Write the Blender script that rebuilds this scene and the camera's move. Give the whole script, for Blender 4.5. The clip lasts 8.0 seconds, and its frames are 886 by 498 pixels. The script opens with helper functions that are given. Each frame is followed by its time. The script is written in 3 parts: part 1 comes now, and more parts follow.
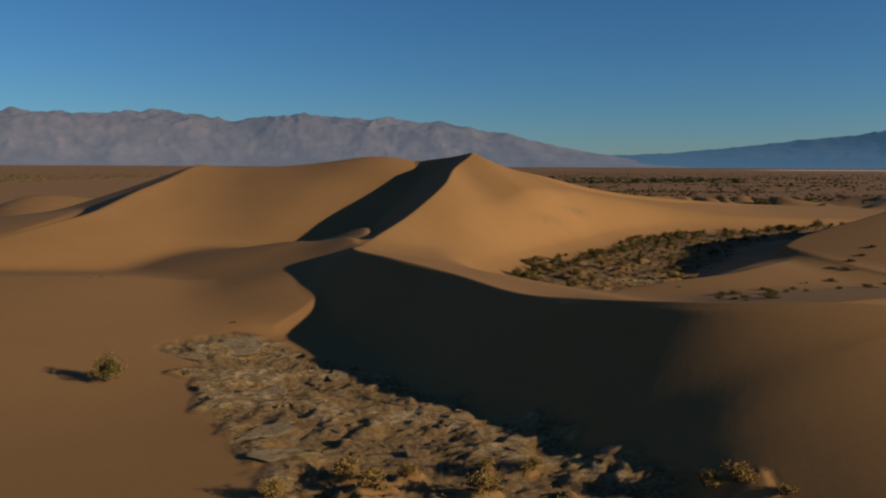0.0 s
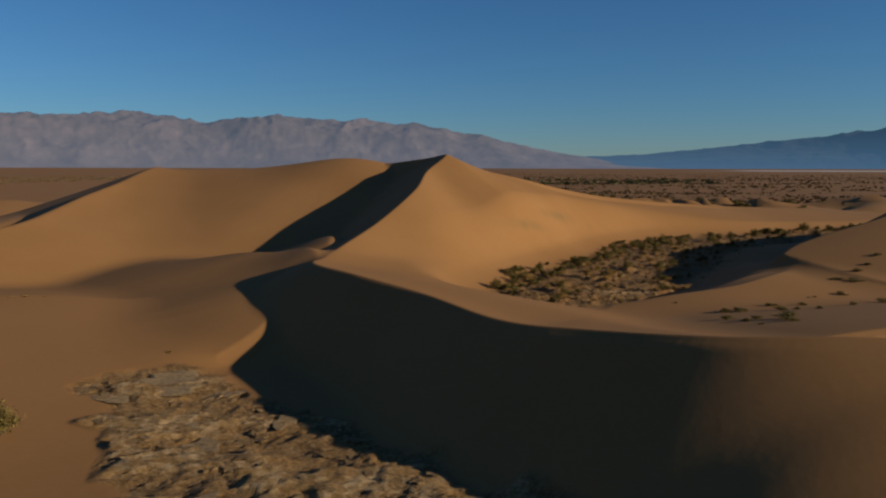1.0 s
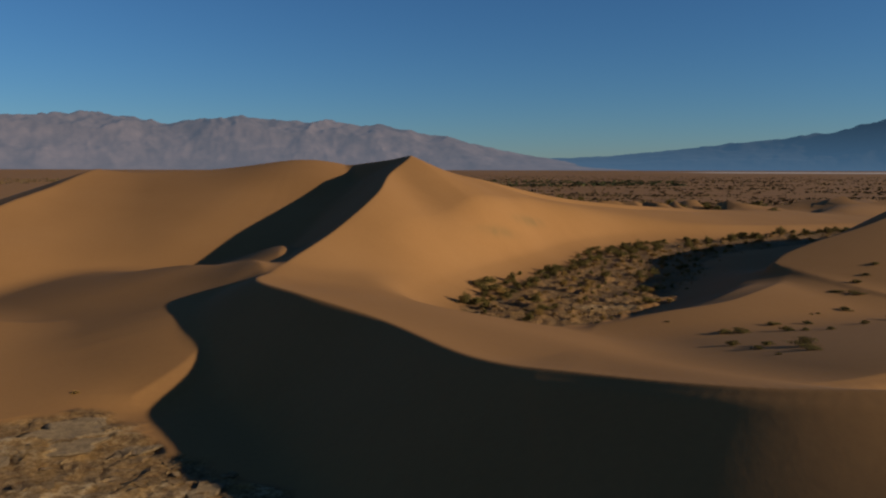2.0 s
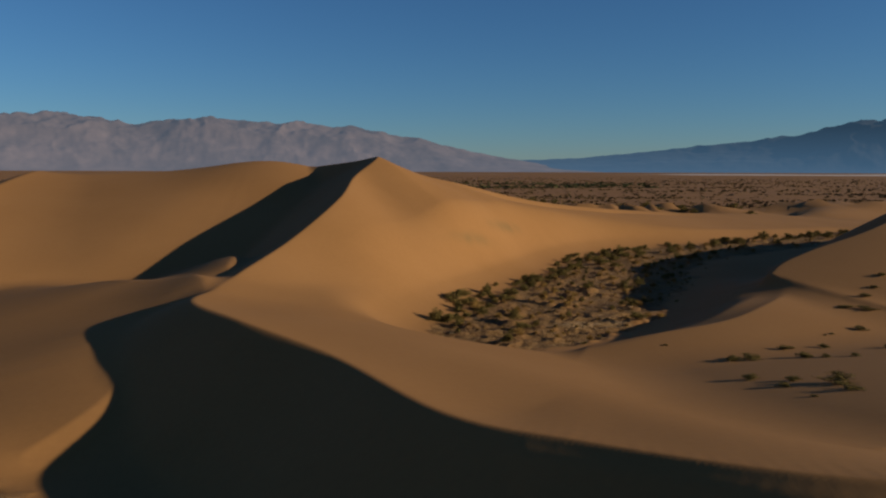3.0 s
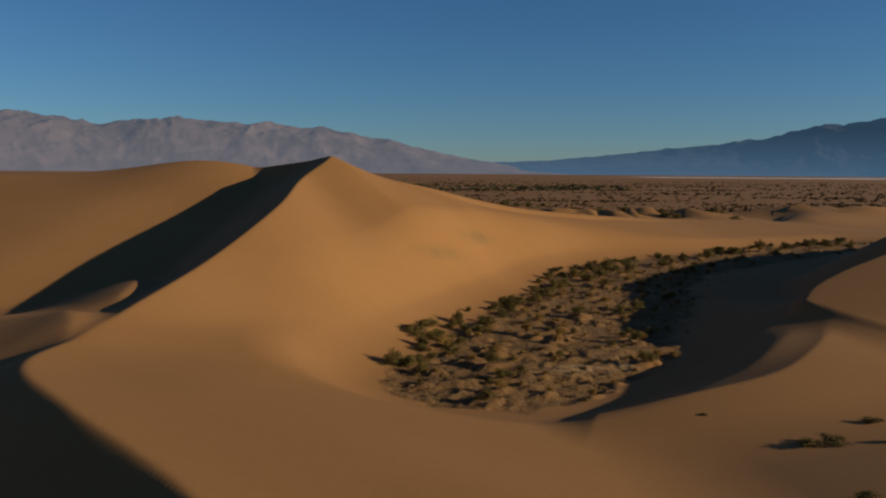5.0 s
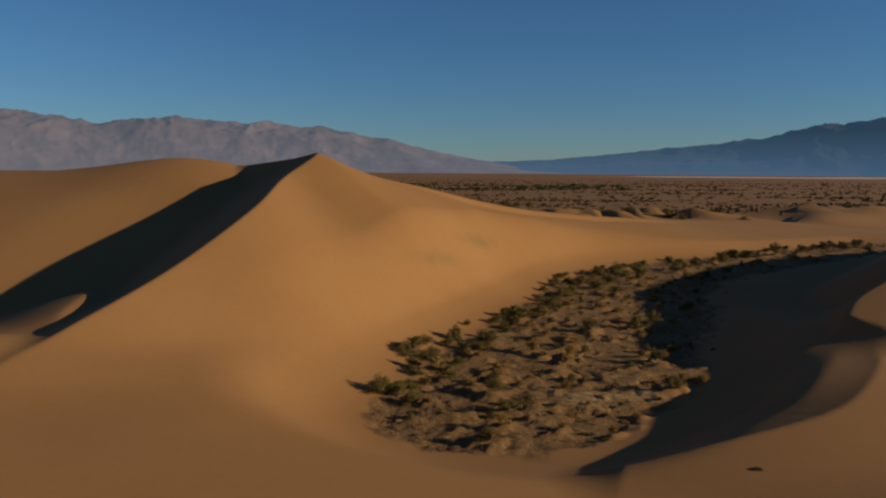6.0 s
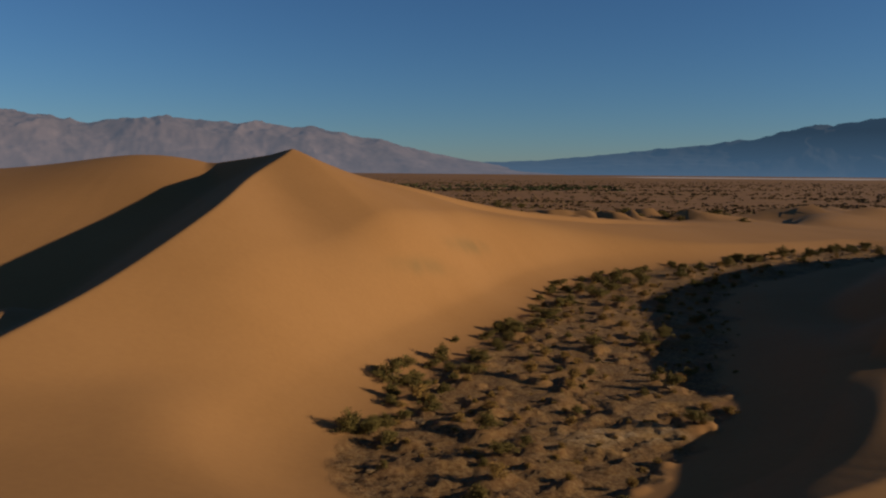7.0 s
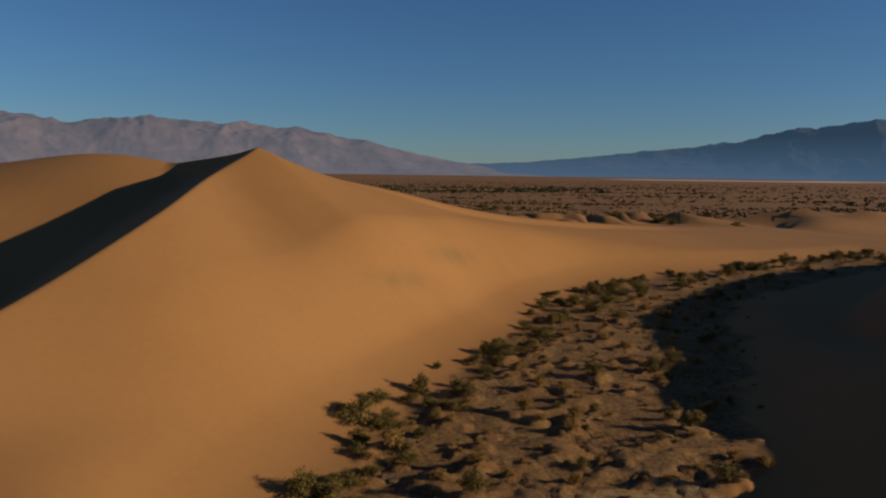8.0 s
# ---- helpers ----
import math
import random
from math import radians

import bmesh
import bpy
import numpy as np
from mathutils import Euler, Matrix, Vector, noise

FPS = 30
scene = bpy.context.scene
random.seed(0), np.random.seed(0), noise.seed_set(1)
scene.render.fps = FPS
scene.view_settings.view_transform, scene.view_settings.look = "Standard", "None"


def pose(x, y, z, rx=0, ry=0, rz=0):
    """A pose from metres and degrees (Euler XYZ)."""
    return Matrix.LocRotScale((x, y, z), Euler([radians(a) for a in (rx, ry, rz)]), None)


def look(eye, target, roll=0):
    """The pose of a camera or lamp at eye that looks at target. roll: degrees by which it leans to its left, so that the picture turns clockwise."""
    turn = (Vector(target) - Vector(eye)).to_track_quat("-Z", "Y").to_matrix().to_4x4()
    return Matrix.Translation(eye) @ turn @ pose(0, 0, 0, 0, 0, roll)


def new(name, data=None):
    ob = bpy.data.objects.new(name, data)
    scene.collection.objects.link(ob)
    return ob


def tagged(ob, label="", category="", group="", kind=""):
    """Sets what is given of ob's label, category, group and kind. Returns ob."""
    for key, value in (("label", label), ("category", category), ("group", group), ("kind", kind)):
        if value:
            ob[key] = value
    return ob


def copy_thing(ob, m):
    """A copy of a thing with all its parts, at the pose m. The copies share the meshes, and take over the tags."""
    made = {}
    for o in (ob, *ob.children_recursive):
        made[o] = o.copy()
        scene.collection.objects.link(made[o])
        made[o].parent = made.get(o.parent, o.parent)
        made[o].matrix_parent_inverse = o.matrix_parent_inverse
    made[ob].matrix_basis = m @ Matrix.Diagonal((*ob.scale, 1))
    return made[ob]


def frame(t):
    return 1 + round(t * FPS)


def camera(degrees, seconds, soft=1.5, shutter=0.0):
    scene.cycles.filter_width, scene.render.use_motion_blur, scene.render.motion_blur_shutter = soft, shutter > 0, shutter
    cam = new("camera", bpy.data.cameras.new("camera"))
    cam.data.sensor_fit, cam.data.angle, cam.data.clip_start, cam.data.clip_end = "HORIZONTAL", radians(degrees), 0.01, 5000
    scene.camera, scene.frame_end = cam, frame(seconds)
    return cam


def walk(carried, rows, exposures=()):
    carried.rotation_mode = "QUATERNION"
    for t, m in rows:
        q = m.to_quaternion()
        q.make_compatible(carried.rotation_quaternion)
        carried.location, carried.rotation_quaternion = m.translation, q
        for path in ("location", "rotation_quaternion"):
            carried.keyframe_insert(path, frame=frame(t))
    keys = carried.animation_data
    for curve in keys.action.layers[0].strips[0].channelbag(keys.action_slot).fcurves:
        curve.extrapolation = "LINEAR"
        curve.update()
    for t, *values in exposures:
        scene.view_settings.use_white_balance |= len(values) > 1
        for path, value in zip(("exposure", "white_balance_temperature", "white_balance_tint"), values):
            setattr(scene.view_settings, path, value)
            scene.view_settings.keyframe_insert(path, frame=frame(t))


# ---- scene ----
cam = camera(59.7, 8.0, soft=2.2)
METRES, EYE, TILT, LEAN, TURN = 56.07, 12.0, 0.0, 0.0, -0.7
ROWS = [
    (0.0, 0.0, 0.0, 0.0, 0.02, -6.12, -0.23),
    (0.5, 0.0029, 0.066, 0.0009, -0.53, -6.08, -0.14),
    (1.0, 0.0065, 0.1307, 0.0024, -1.83, -6.01, -0.11),
    (1.5, 0.01, 0.1965, 0.0029, -3.17, -5.94, -0.12),
    (3.0, 0.0299, 0.3869, 0.0046, -6.42, -5.75, -0.19),
    (3.5, 0.0392, 0.4481, 0.0044, -7.37, -5.68, -0.28),
    (4.0, 0.0488, 0.5084, 0.0054, -8.13, -5.63, -0.35),
    (4.5, 0.0597, 0.5686, 0.0054, -8.52, -5.6, -0.42),
    (6.0, 0.094, 0.7479, 0.0034, -8.61, -5.65, -0.42),
    (6.5, 0.1064, 0.8068, 0.0008, -8.84, -5.65, -0.46),
    (7.0, 0.1199, 0.8684, -0.0003, -9.24, -5.61, -0.52),
    (7.5, 0.1327, 0.9277, -0.0001, -9.75, -5.55, -0.62),
    (8.0, 0.1454, 0.9874, 0.0008, -10.28, -5.5, -0.73),
]
walk(cam, [(t, pose(0, 0, EYE, TILT, LEAN, TURN) @ pose(METRES * x, METRES * y, METRES * z, 90 + pitch, roll, yaw)) for t, x, y, z, yaw, pitch, roll in ROWS],
     exposures=[(0.0, 0.95, 6350, 0), (1.5, 0.94, 6450, 4), (4.0, 0.9, 6740, 4), (6.5, 0.86, 6870, 6.5), (8.0, 0.84, 6970, 9.5)])

# ---- world, sun ----
SUN_EL, SUN_TURN = 15.5, 21.0  # the sun stands to the right of the way and a little behind
sun_way = Vector((math.cos(radians(SUN_TURN)) * math.cos(radians(SUN_EL)),
                  -math.sin(radians(SUN_TURN)) * math.cos(radians(SUN_EL)), math.sin(radians(SUN_EL))))
world = bpy.data.worlds.new("sky")
scene.world = world
world.use_nodes = True
wn = world.node_tree.nodes
sky = wn.new("ShaderNodeTexSky")
sky.sky_type, sky.sun_disc = "NISHITA", False
sky.sun_elevation = radians(SUN_EL)
sky.sun_rotation = radians(90 + SUN_TURN)
sky.altitude, sky.air_density, sky.dust_density, sky.ozone_density = 0, 0.95, 0.06, 7.5
wn["Background"].inputs["Strength"].default_value = 0.0395
deep = wn.new("ShaderNodeHueSaturation")
deep.inputs["Saturation"].default_value, deep.inputs["Hue"].default_value = 1.0, 0.501
world.node_tree.links.new(sky.outputs["Color"], deep.inputs["Color"])
world.node_tree.links.new(deep.outputs["Color"], wn["Background"].inputs["Color"])

sun = new("sun", bpy.data.lights.new("sun", "SUN"))
sun.data.energy, sun.data.angle, sun.data.color = 2.9, radians(0.55), (1.0, 0.86, 0.68)
sun.matrix_world = look(sun_way * 300, (0, 0, 0))


# ---- small tools ----
def smooth(a, b, v):
    u = np.clip((v - a) / (b - a), 0, 1)
    return u * u * (3 - 2 * u)


def curve_rows(rows, step=1.0):
    """A smooth curve through the rows of control values."""
    p = np.array(rows, float)
    p = np.vstack((2 * p[0] - p[1], p, 2 * p[-1] - p[-2]))
    out = []
    for a, b, c, d in zip(p[:-3], p[1:-2], p[2:-1], p[3:]):
        n = max(2, int(np.hypot(*(c - b)[:2]) / step))
        u = np.linspace(0, 1, n, endpoint=False)[:, None]
        out.append(0.5 * (2 * b + (c - a) * u + (2 * a - 5 * b + 4 * c - d) * u ** 2 + (3 * b - a - 3 * c + d) * u ** 3))
    return np.vstack(out + [p[-2][None]])


def hash_grid(ix, iy, seed):
    v = np.sin(ix * 127.1 + iy * 311.7 + seed * 74.7) * 43758.5453
    return v - np.floor(v)


def value_noise(x, y, seed=0):
    ix, iy = np.floor(x), np.floor(y)
    fx, fy = x - ix, y - iy
    fx, fy = fx * fx * (3 - 2 * fx), fy * fy * (3 - 2 * fy)
    a, b = hash_grid(ix, iy, seed), hash_grid(ix + 1, iy, seed)
    c, d = hash_grid(ix, iy + 1, seed), hash_grid(ix + 1, iy + 1, seed)
    return (a + (b - a) * fx) * (1 - fy) + (c + (d - c) * fx) * fy


def fractal(x, y, octaves=4, seed=0):
    total, size, gain = 0, 0, 1.0
    for i in range(octaves):
        total = total + gain * value_noise(x * 2 ** i + 17.3 * i, y * 2 ** i - 9.1 * i, seed + i)
        size, gain = size + gain, gain * 0.5
    return total / size


# ---- the lie of the land: dune crests as curves of x, y, height, slope to the left of the way, slope to the right ----
MAIN_CREST = [
    (38, 32, 3.2, 0.24, 0.36), (30, 32.8, 4.9, 0.28, 0.4), (23.5, 33.5, 5.7, 0.37, 0.4), (18, 35, 5.83, 0.47, 0.34),
    (13, 37.2, 5.43, 0.6, 0.2),
    (8.5, 41.8, 4.8, 0.62, 0.2), (5, 46, 4.45, 0.65, 0.2), (1.3, 54, 4.5, 0.65, 0.2), (-3.6, 61, 4.8, 0.65, 0.21),
    (-6.9, 67, 4.8, 0.5, 0.23), (-6.6, 74, 4.5, 0.36, 0.26), (-5.7, 80.5, 4.85, 0.42, 0.36), (-2.6, 90, 6.5, 0.6, 0.5),
    (1.3, 100.5, 9.55, 0.63, 0.56), (3, 113, 11.7, 0.63, 0.54), (6, 121.3, 14, 0.63, 0.52), (3.2, 129, 13.6, 0.63, 0.4),
    (-3, 137, 12.8, 0.5, 0.3)]
ARM_CREST = [(8.5, 123, 12.4, 0.25, 0.52), (16, 129, 11.4, 0.25, 0.5), (26, 138, 8.6, 0.2, 0.42), (38, 149, 6.6, 0.15, 0.35),
             (52, 160, 5, 0.12, 0.25), (75, 180, 3, 0.1, 0.15), (110, 205, 1.2, 0.1, 0.1)]
BACK_CREST = [(-2, 138, 13, 0.32, 0.3), (-9, 137, 14.2, 0.32, 0.3), (-13, 137, 13.6, 0.32, 0.3), (-18, 138, 12.3, 0.3, 0.3),
              (-24, 138.5, 11.5, 0.28, 0.3), (-30, 138.5, 11.5, 0.26, 0.3), (-41, 137, 12.1, 0.26, 0.4)]
SHELF = [(-7.5, 84, 4.8, 0.3, 0.3), (-8, 91, 4.7, 0.32, 0.32), (-9.2, 95, 4.4, 0.32, 0.34)]
FACE = [(6.5, 121, 13.5, 0.45, 0.45), (11.5, 113.5, 9.2, 0.45, 0.45), (16, 106, 4.8, 0.4, 0.4), (18.5, 101.5, 2, 0.4, 0.4)]
FAR_LEFT_CREST = [(-46, 80, 4.2, 0.3, 0.25), (-43, 88, 5.5, 0.5, 0.3), (-42, 95, 6.2, 0.5, 0.33), (-42.6, 103, 7, 0.5, 0.34),
                  (-42.4, 112, 8.4, 0.45, 0.34), (-41.6, 122, 9.9, 0.4, 0.34), (-41, 137, 12.1, 0.38, 0.3), (-43, 150, 11, 0.4, 0.3)]
LEFT_SHELF = [(-47.5, 90, 3.6, 0.14, 0.2), (-47.5, 101, 5.4, 0.14, 0.2), (-50, 110, 5.6, 0.14, 0.2), (-56, 122, 4.6, 0.14, 0.2),
              (-62, 139, 4.2, 0.14, 0.2), (-66, 154, 4, 0.2, 0.2)]
NOSE = [(-8, 77, 4.4, 0.3, 0.16), (-10.6, 68, 3.25, 0.2, 0.19), (-8.9, 63.5, 1.98, 0.25, 0.21), (-8.4, 60.2, 0.98, 0.2, 0.2), (-9, 57, 0.42, 0.16, 0.18),
        (-10.4, 54.5, 0.05, 0.14, 0.16)]
BRIDGE = [(-7.2, 72.5, 4.2, 0.3, 0.3), (-8, 76.5, 4.7, 0.3, 0.3), (-9.5, 80.5, 4.7, 0.3, 0.3)]
SADDLE_CREST = [(-6.8, 77, 4.5, 0.24, 0.12), (-10, 79, 4.6, 0.22, 0.12), (-14, 81, 4.4, 0.19, 0.2), (-19, 86, 3.6, 0.18, 0.22), (-26, 92, 2, 0.18, 0.15),
                (-34, 92, 0.9, 0.15, 0.1), (-44, 91, 0.2, 0.12, 0.1)]
LEFT_MOUND = [(-21, 69, 1.0, 0.18, 0.14), (-27, 68.5, 2.0, 0.14, 0.14), (-40, 66, 2.6, 0.08, 0.14), (-62, 64, 2.4, 0.08, 0.12)]
SPUR_SHOULDER = [(18.5, 71.2, 0.0, 0.12, 0.1), (22.8, 71.8, 0.65, 0.17, 0.1), (27, 73.2, 1.4, 0.27, 0.12), (31, 76.5, 2.05, 0.42, 0.13),
                 (35, 81, 2.15, 0.45, 0.1), (38.2, 85.8, 2.2, 0.5, 0.1)]
SPUR_CREST = [(39.3, 86.6, 2.6, 0.6, 0.12), (42, 89.2, 3.1, 0.6, 0.14), (47, 92, 4.2, 0.62, 0.15), (54, 95, 5.1, 0.62, 0.16),
              (60, 98.5, 6.8, 0.62, 0.17), (66, 104, 8.6, 0.62, 0.18), (80, 115, 9.6, 0.62, 0.18), (97, 131, 9, 0.6, 0.18),
              (115, 150, 4, 0.5, 0.14)]
RIGHT_BACK = [(18, 41.5, 3.9, 0.2, 0.5), (24, 43, 4.2, 0.19, 0.5), (32, 44.5, 4.4, 0.19, 0.5), (44, 47, 4.3, 0.17, 0.5), (60, 50, 3, 0.16, 0.4)]
SPUR_RIB = [(39.3, 86.6, 2.6, 0.1, 0.32), (40, 82, 2.7, 0.1, 0.25), (40.6, 78, 2.5, 0.11, 0.17), (41.5, 74, 2.2, 0.11, 0.13), (43.5, 69, 1.6, 0.1, 0.15)]
RIGHT_FAR = [(118, 200, 0.4, 0.5, 0.2), (124, 211, 2.2, 0.55, 0.2), (135, 226, 2.6, 0.5, 0.12), (150, 246, 2.8, 0.5, 0.12), (170, 270, 3, 0.4, 0.2)]
LEFT_FAR = [(-98, 172, 0.6, 0.36, 0.12), (-101, 184, 2.6, 0.37, 0.13), (-102, 195, 4.2, 0.37, 0.14), (-100, 204, 4.2, 0.36, 0.14), (-104, 218, 2, 0.4, 0.14)]
# crest, softness of the foot, roundness of the crest in metres (0: sharp)
DUNES = [(SHELF, 1.0, 0.5), (BACK_CREST, 1.5, 1.6), (MAIN_CREST, 0.6, 0), (ARM_CREST, 3.2, 0.8), (FACE, 3.6, 0.8),
         (FAR_LEFT_CREST, 2.0, 0), (LEFT_SHELF, 0.8, 0.8), (NOSE, 0.5, 0.9), (BRIDGE, 0.5, 0.4), (SADDLE_CREST, 0.7, 0.6), (RIGHT_BACK, 0.8, 0.6), (LEFT_MOUND, 0.6, 0.8), (SPUR_SHOULDER, 0.8, 2.6), (SPUR_CREST, 0.6, 0.25), (SPUR_RIB, 0.4, 0.4),
         (RIGHT_FAR, 0.6, 0), (LEFT_FAR, 0.6, 0)]


def dune(x, y, rows, rounded=0, over=None):
    """Height of one dune: a cone of its own slope falls from every point of the crest, a steep one on the slip side."""
    c = curve_rows(rows, 0.5 if len(rows) > 12 and not rounded else 1.0)
    slip, wind = np.full(x.shape, -50.0), np.full(x.shape, -50.0)
    near, side = np.full(x.shape, 1e9), np.zeros(x.shape)
    steep = np.ones(x.shape)
    total_s, total_w, even = 0, 0, rounded or 1.0
    for p, q in zip(c[:-1], c[1:]):
        dx, dy = q[0] - p[0], q[1] - p[1]
        long2 = dx * dx + dy * dy
        t = np.clip(((x - p[0]) * dx + (y - p[1]) * dy) / long2, 0, 1)
        ox, oy = x - p[0] - t * dx, y - p[1] - t * dy
        r = np.sqrt(ox * ox + oy * oy)
        soft = np.sqrt(r * r + 0.012) - 0.11
        cz, ls, ws = (p[i] + t * (q[i] - p[i]) for i in (2, 3, 4))
        hs, hw = cz - ls * soft, cz - ws * soft
        slip, wind = np.maximum(slip, hs), np.maximum(wind, hw)
        total_s = total_s + np.exp(hs / (rounded or 0.5)) * (1 if rounded else math.sqrt(long2))
        total_w = total_w + np.exp(hw / even) * (1 if rounded else math.sqrt(long2))
        closer = r < near
        near, steep = np.where(closer, r, near), np.where(closer, ls, steep)
        side = np.where(closer, (oy * dx - ox * dy) / (np.maximum(r, 0.1 + rounded) * math.sqrt(long2)), side)
    if rounded:
        if over is None:  # keep the crest itself at its height
            over = float(np.mean(dune(c[:, 0], c[:, 1], rows, rounded, 0.0) - c[:, 2]))
        slip, wind = rounded * np.log(total_s + 1e-30) - over, rounded * np.log(total_w + 1e-30) - over
    else:  # sharp at the crest, evened out further down the windward side
        straight = np.sqrt(2 * math.pi * even * near / 0.3 + (2 * even / 0.3) ** 2)
        gain = even * np.log(total_w / straight + 1e-30) - wind
        wind = wind + smooth(1, 9, near) * np.clip(gain, -0.9, 0.9)
        straight = np.sqrt(math.pi * near / steep + (1.0 / steep) ** 2)
        slip = slip + smooth(0.15, 1.0, near) * np.clip(0.5 * np.log(total_s / straight + 1e-30) - slip, -0.5, 0.03 + 0.47 * smooth(6, 9, x))
    w = 0.5 + 0.5 * np.clip(side * 1.2, -1, 1)
    return w * slip + (1 - w) * wind


def soft_max(a, b, k):
    h = np.clip(0.5 + 0.5 * (a - b) / k, 0, 1)
    return b + (a - b) * h + k * h * (1 - h)


def along(x, y, rows):
    """Distance from a centre line: as a share of the half width there, and in metres beyond the edge."""
    best, out = np.full(x.shape, 1e9), np.full(x.shape, 1e9)
    for cx, cy, hw in curve_rows(rows, 1.5):
        r = np.hypot(x - cx, y - cy)
        best, out = np.minimum(best, r / hw), np.minimum(out, r - hw)
    return best, out


def whaleback(x, y):
    """The broad dune shoulder on the sunny side of the near crest: its flank grows steeper and steeper towards the hollow."""
    u, d = 0.25 * (x - 23.2) - 0.97 * (y - 33), -0.97 * (x - 23.2) - 0.25 * (y - 33)
    left = 0.0165 * d * d + 0.03 * np.clip(d - 11, 0, 5) ** 2 + 0.3 * np.clip(d - 16, 0, 50)
    return 4.7 - np.where(d > 0, left, -0.16 * d) - np.where(u > 0, 0.24 * u, -0.3 * u)


NEAR_FLAT = [(-13, 48.5, 4), (-8, 42, 5), (-3, 35, 6.5), (1, 28, 8), (4, 18, 9)]
FAR_FLAT = [(14.6, 79.1, 6.7), (21.2, 88.2, 8.7), (31.8, 105.4, 8.8), (46, 128, 8), (72, 144, 6), (105, 163, 5)]


def mound_places(rows, count, seed, first, last, small, large):
    """Low hummocks of blown sand that have gathered round the plants of a flat: x, y, radius, height."""
    rnd = random.Random(seed)
    c = curve_rows(rows, 0.5)
    out = []
    while len(out) < count:
        row = c[int((first + (last - first) * rnd.random() ** 1.3) * (len(c) - 1))]
        a, r = rnd.uniform(0, 2 * math.pi), 0.97 * row[2] * math.sqrt(rnd.random())
        x, y = row[0] + r * math.cos(a), row[1] + r * math.sin(a)
        size = small + (large - small) * rnd.random() ** 1.8
        if all(math.hypot(x - q[0], y - q[1]) > 0.75 * (size + q[2]) for q in out):
            out.append((x, y, size, size * rnd.uniform(0.16, 0.34)))
    return out


FAR_MOUNDS = mound_places(FAR_FLAT, 210, 71, 0.02, 0.45, 0.35, 1.15) + mound_places(FAR_FLAT, 70, 72, 0.4, 1.0, 0.6, 1.4)
NEAR_MOUNDS = [(-3.2, 29.1, 0.8, 0.38), (-2.3, 27.3, 1.2, 0.42), (-0.9, 28.5, 0.7, 0.3), (2.1, 29.4, 0.5, 0.25), (3.9, 29.3, 0.5, 0.25),
               (9.9, 26.3, 0.9, 0.3), (11, 25.7, 0.8, 0.3), (5.2, 26.6, 0.9, 0.3), (-5.8, 26.7, 0.8, 0.3),
               (1.6, 27, 0.8, 0.3), (-1.5, 24.6, 1.2, 0.35), (3.4, 24, 1.1, 0.35), (7, 24.4, 0.9, 0.3)]


def hummocks(x, y):
    """Height and sand share of the hummocks: steep ragged flanks, flat tops."""
    z, share = np.zeros(x.shape), np.zeros(x.shape)
    near = np.flatnonzero((x > -15) & (x < 120) & (y > 15) & (y < 175))
    px, py = x[near], y[near]
    ragged = 1.3 * (fractal(px / 0.85, py / 0.6, 4, 52) - 0.5)
    for mx, my, r, h in FAR_MOUNDS + NEAR_MOUNDS:
        k = np.flatnonzero((np.abs(px - mx) < 2 * r) & (np.abs(py - my) < 2 * r))
        q = np.hypot((px[k] - mx) / 1.15, py[k] - my) / r + ragged[k]
        z[near[k]] = np.maximum(z[near[k]], h * (0.75 * smooth(1.0, 0.5, q) + 0.25 * smooth(0.8, 0.0, q)))
        share[near[k]] = np.maximum(share[near[k]], smooth(1.15, 0.7, q))
    return z, share


def crust(x, y):
    """Broken layers of dried mud: low steps with ragged edges."""
    f = fractal(x / 3.4, y / 2.4, 5, 33) + 0.12 * fractal(x / 0.9, y / 0.9, 2, 35)
    fine = 0.06 * smooth(0.5, 0.53, fractal(x / 1.3, y / 1.0, 4, 37)) + 0.04 * smooth(0.53, 0.55, fractal(x / 0.7, y / 0.5, 4, 38))
    fine = fine + 0.07 * (fractal(x / 0.5, y / 0.4, 3, 39) - 0.5)
    return fine + 0.085 * (smooth(0.50, 0.515, f) + smooth(0.57, 0.585, f) + smooth(0.64, 0.655, f) + 0.7 * smooth(0.44, 0.455, f)) - 0.16


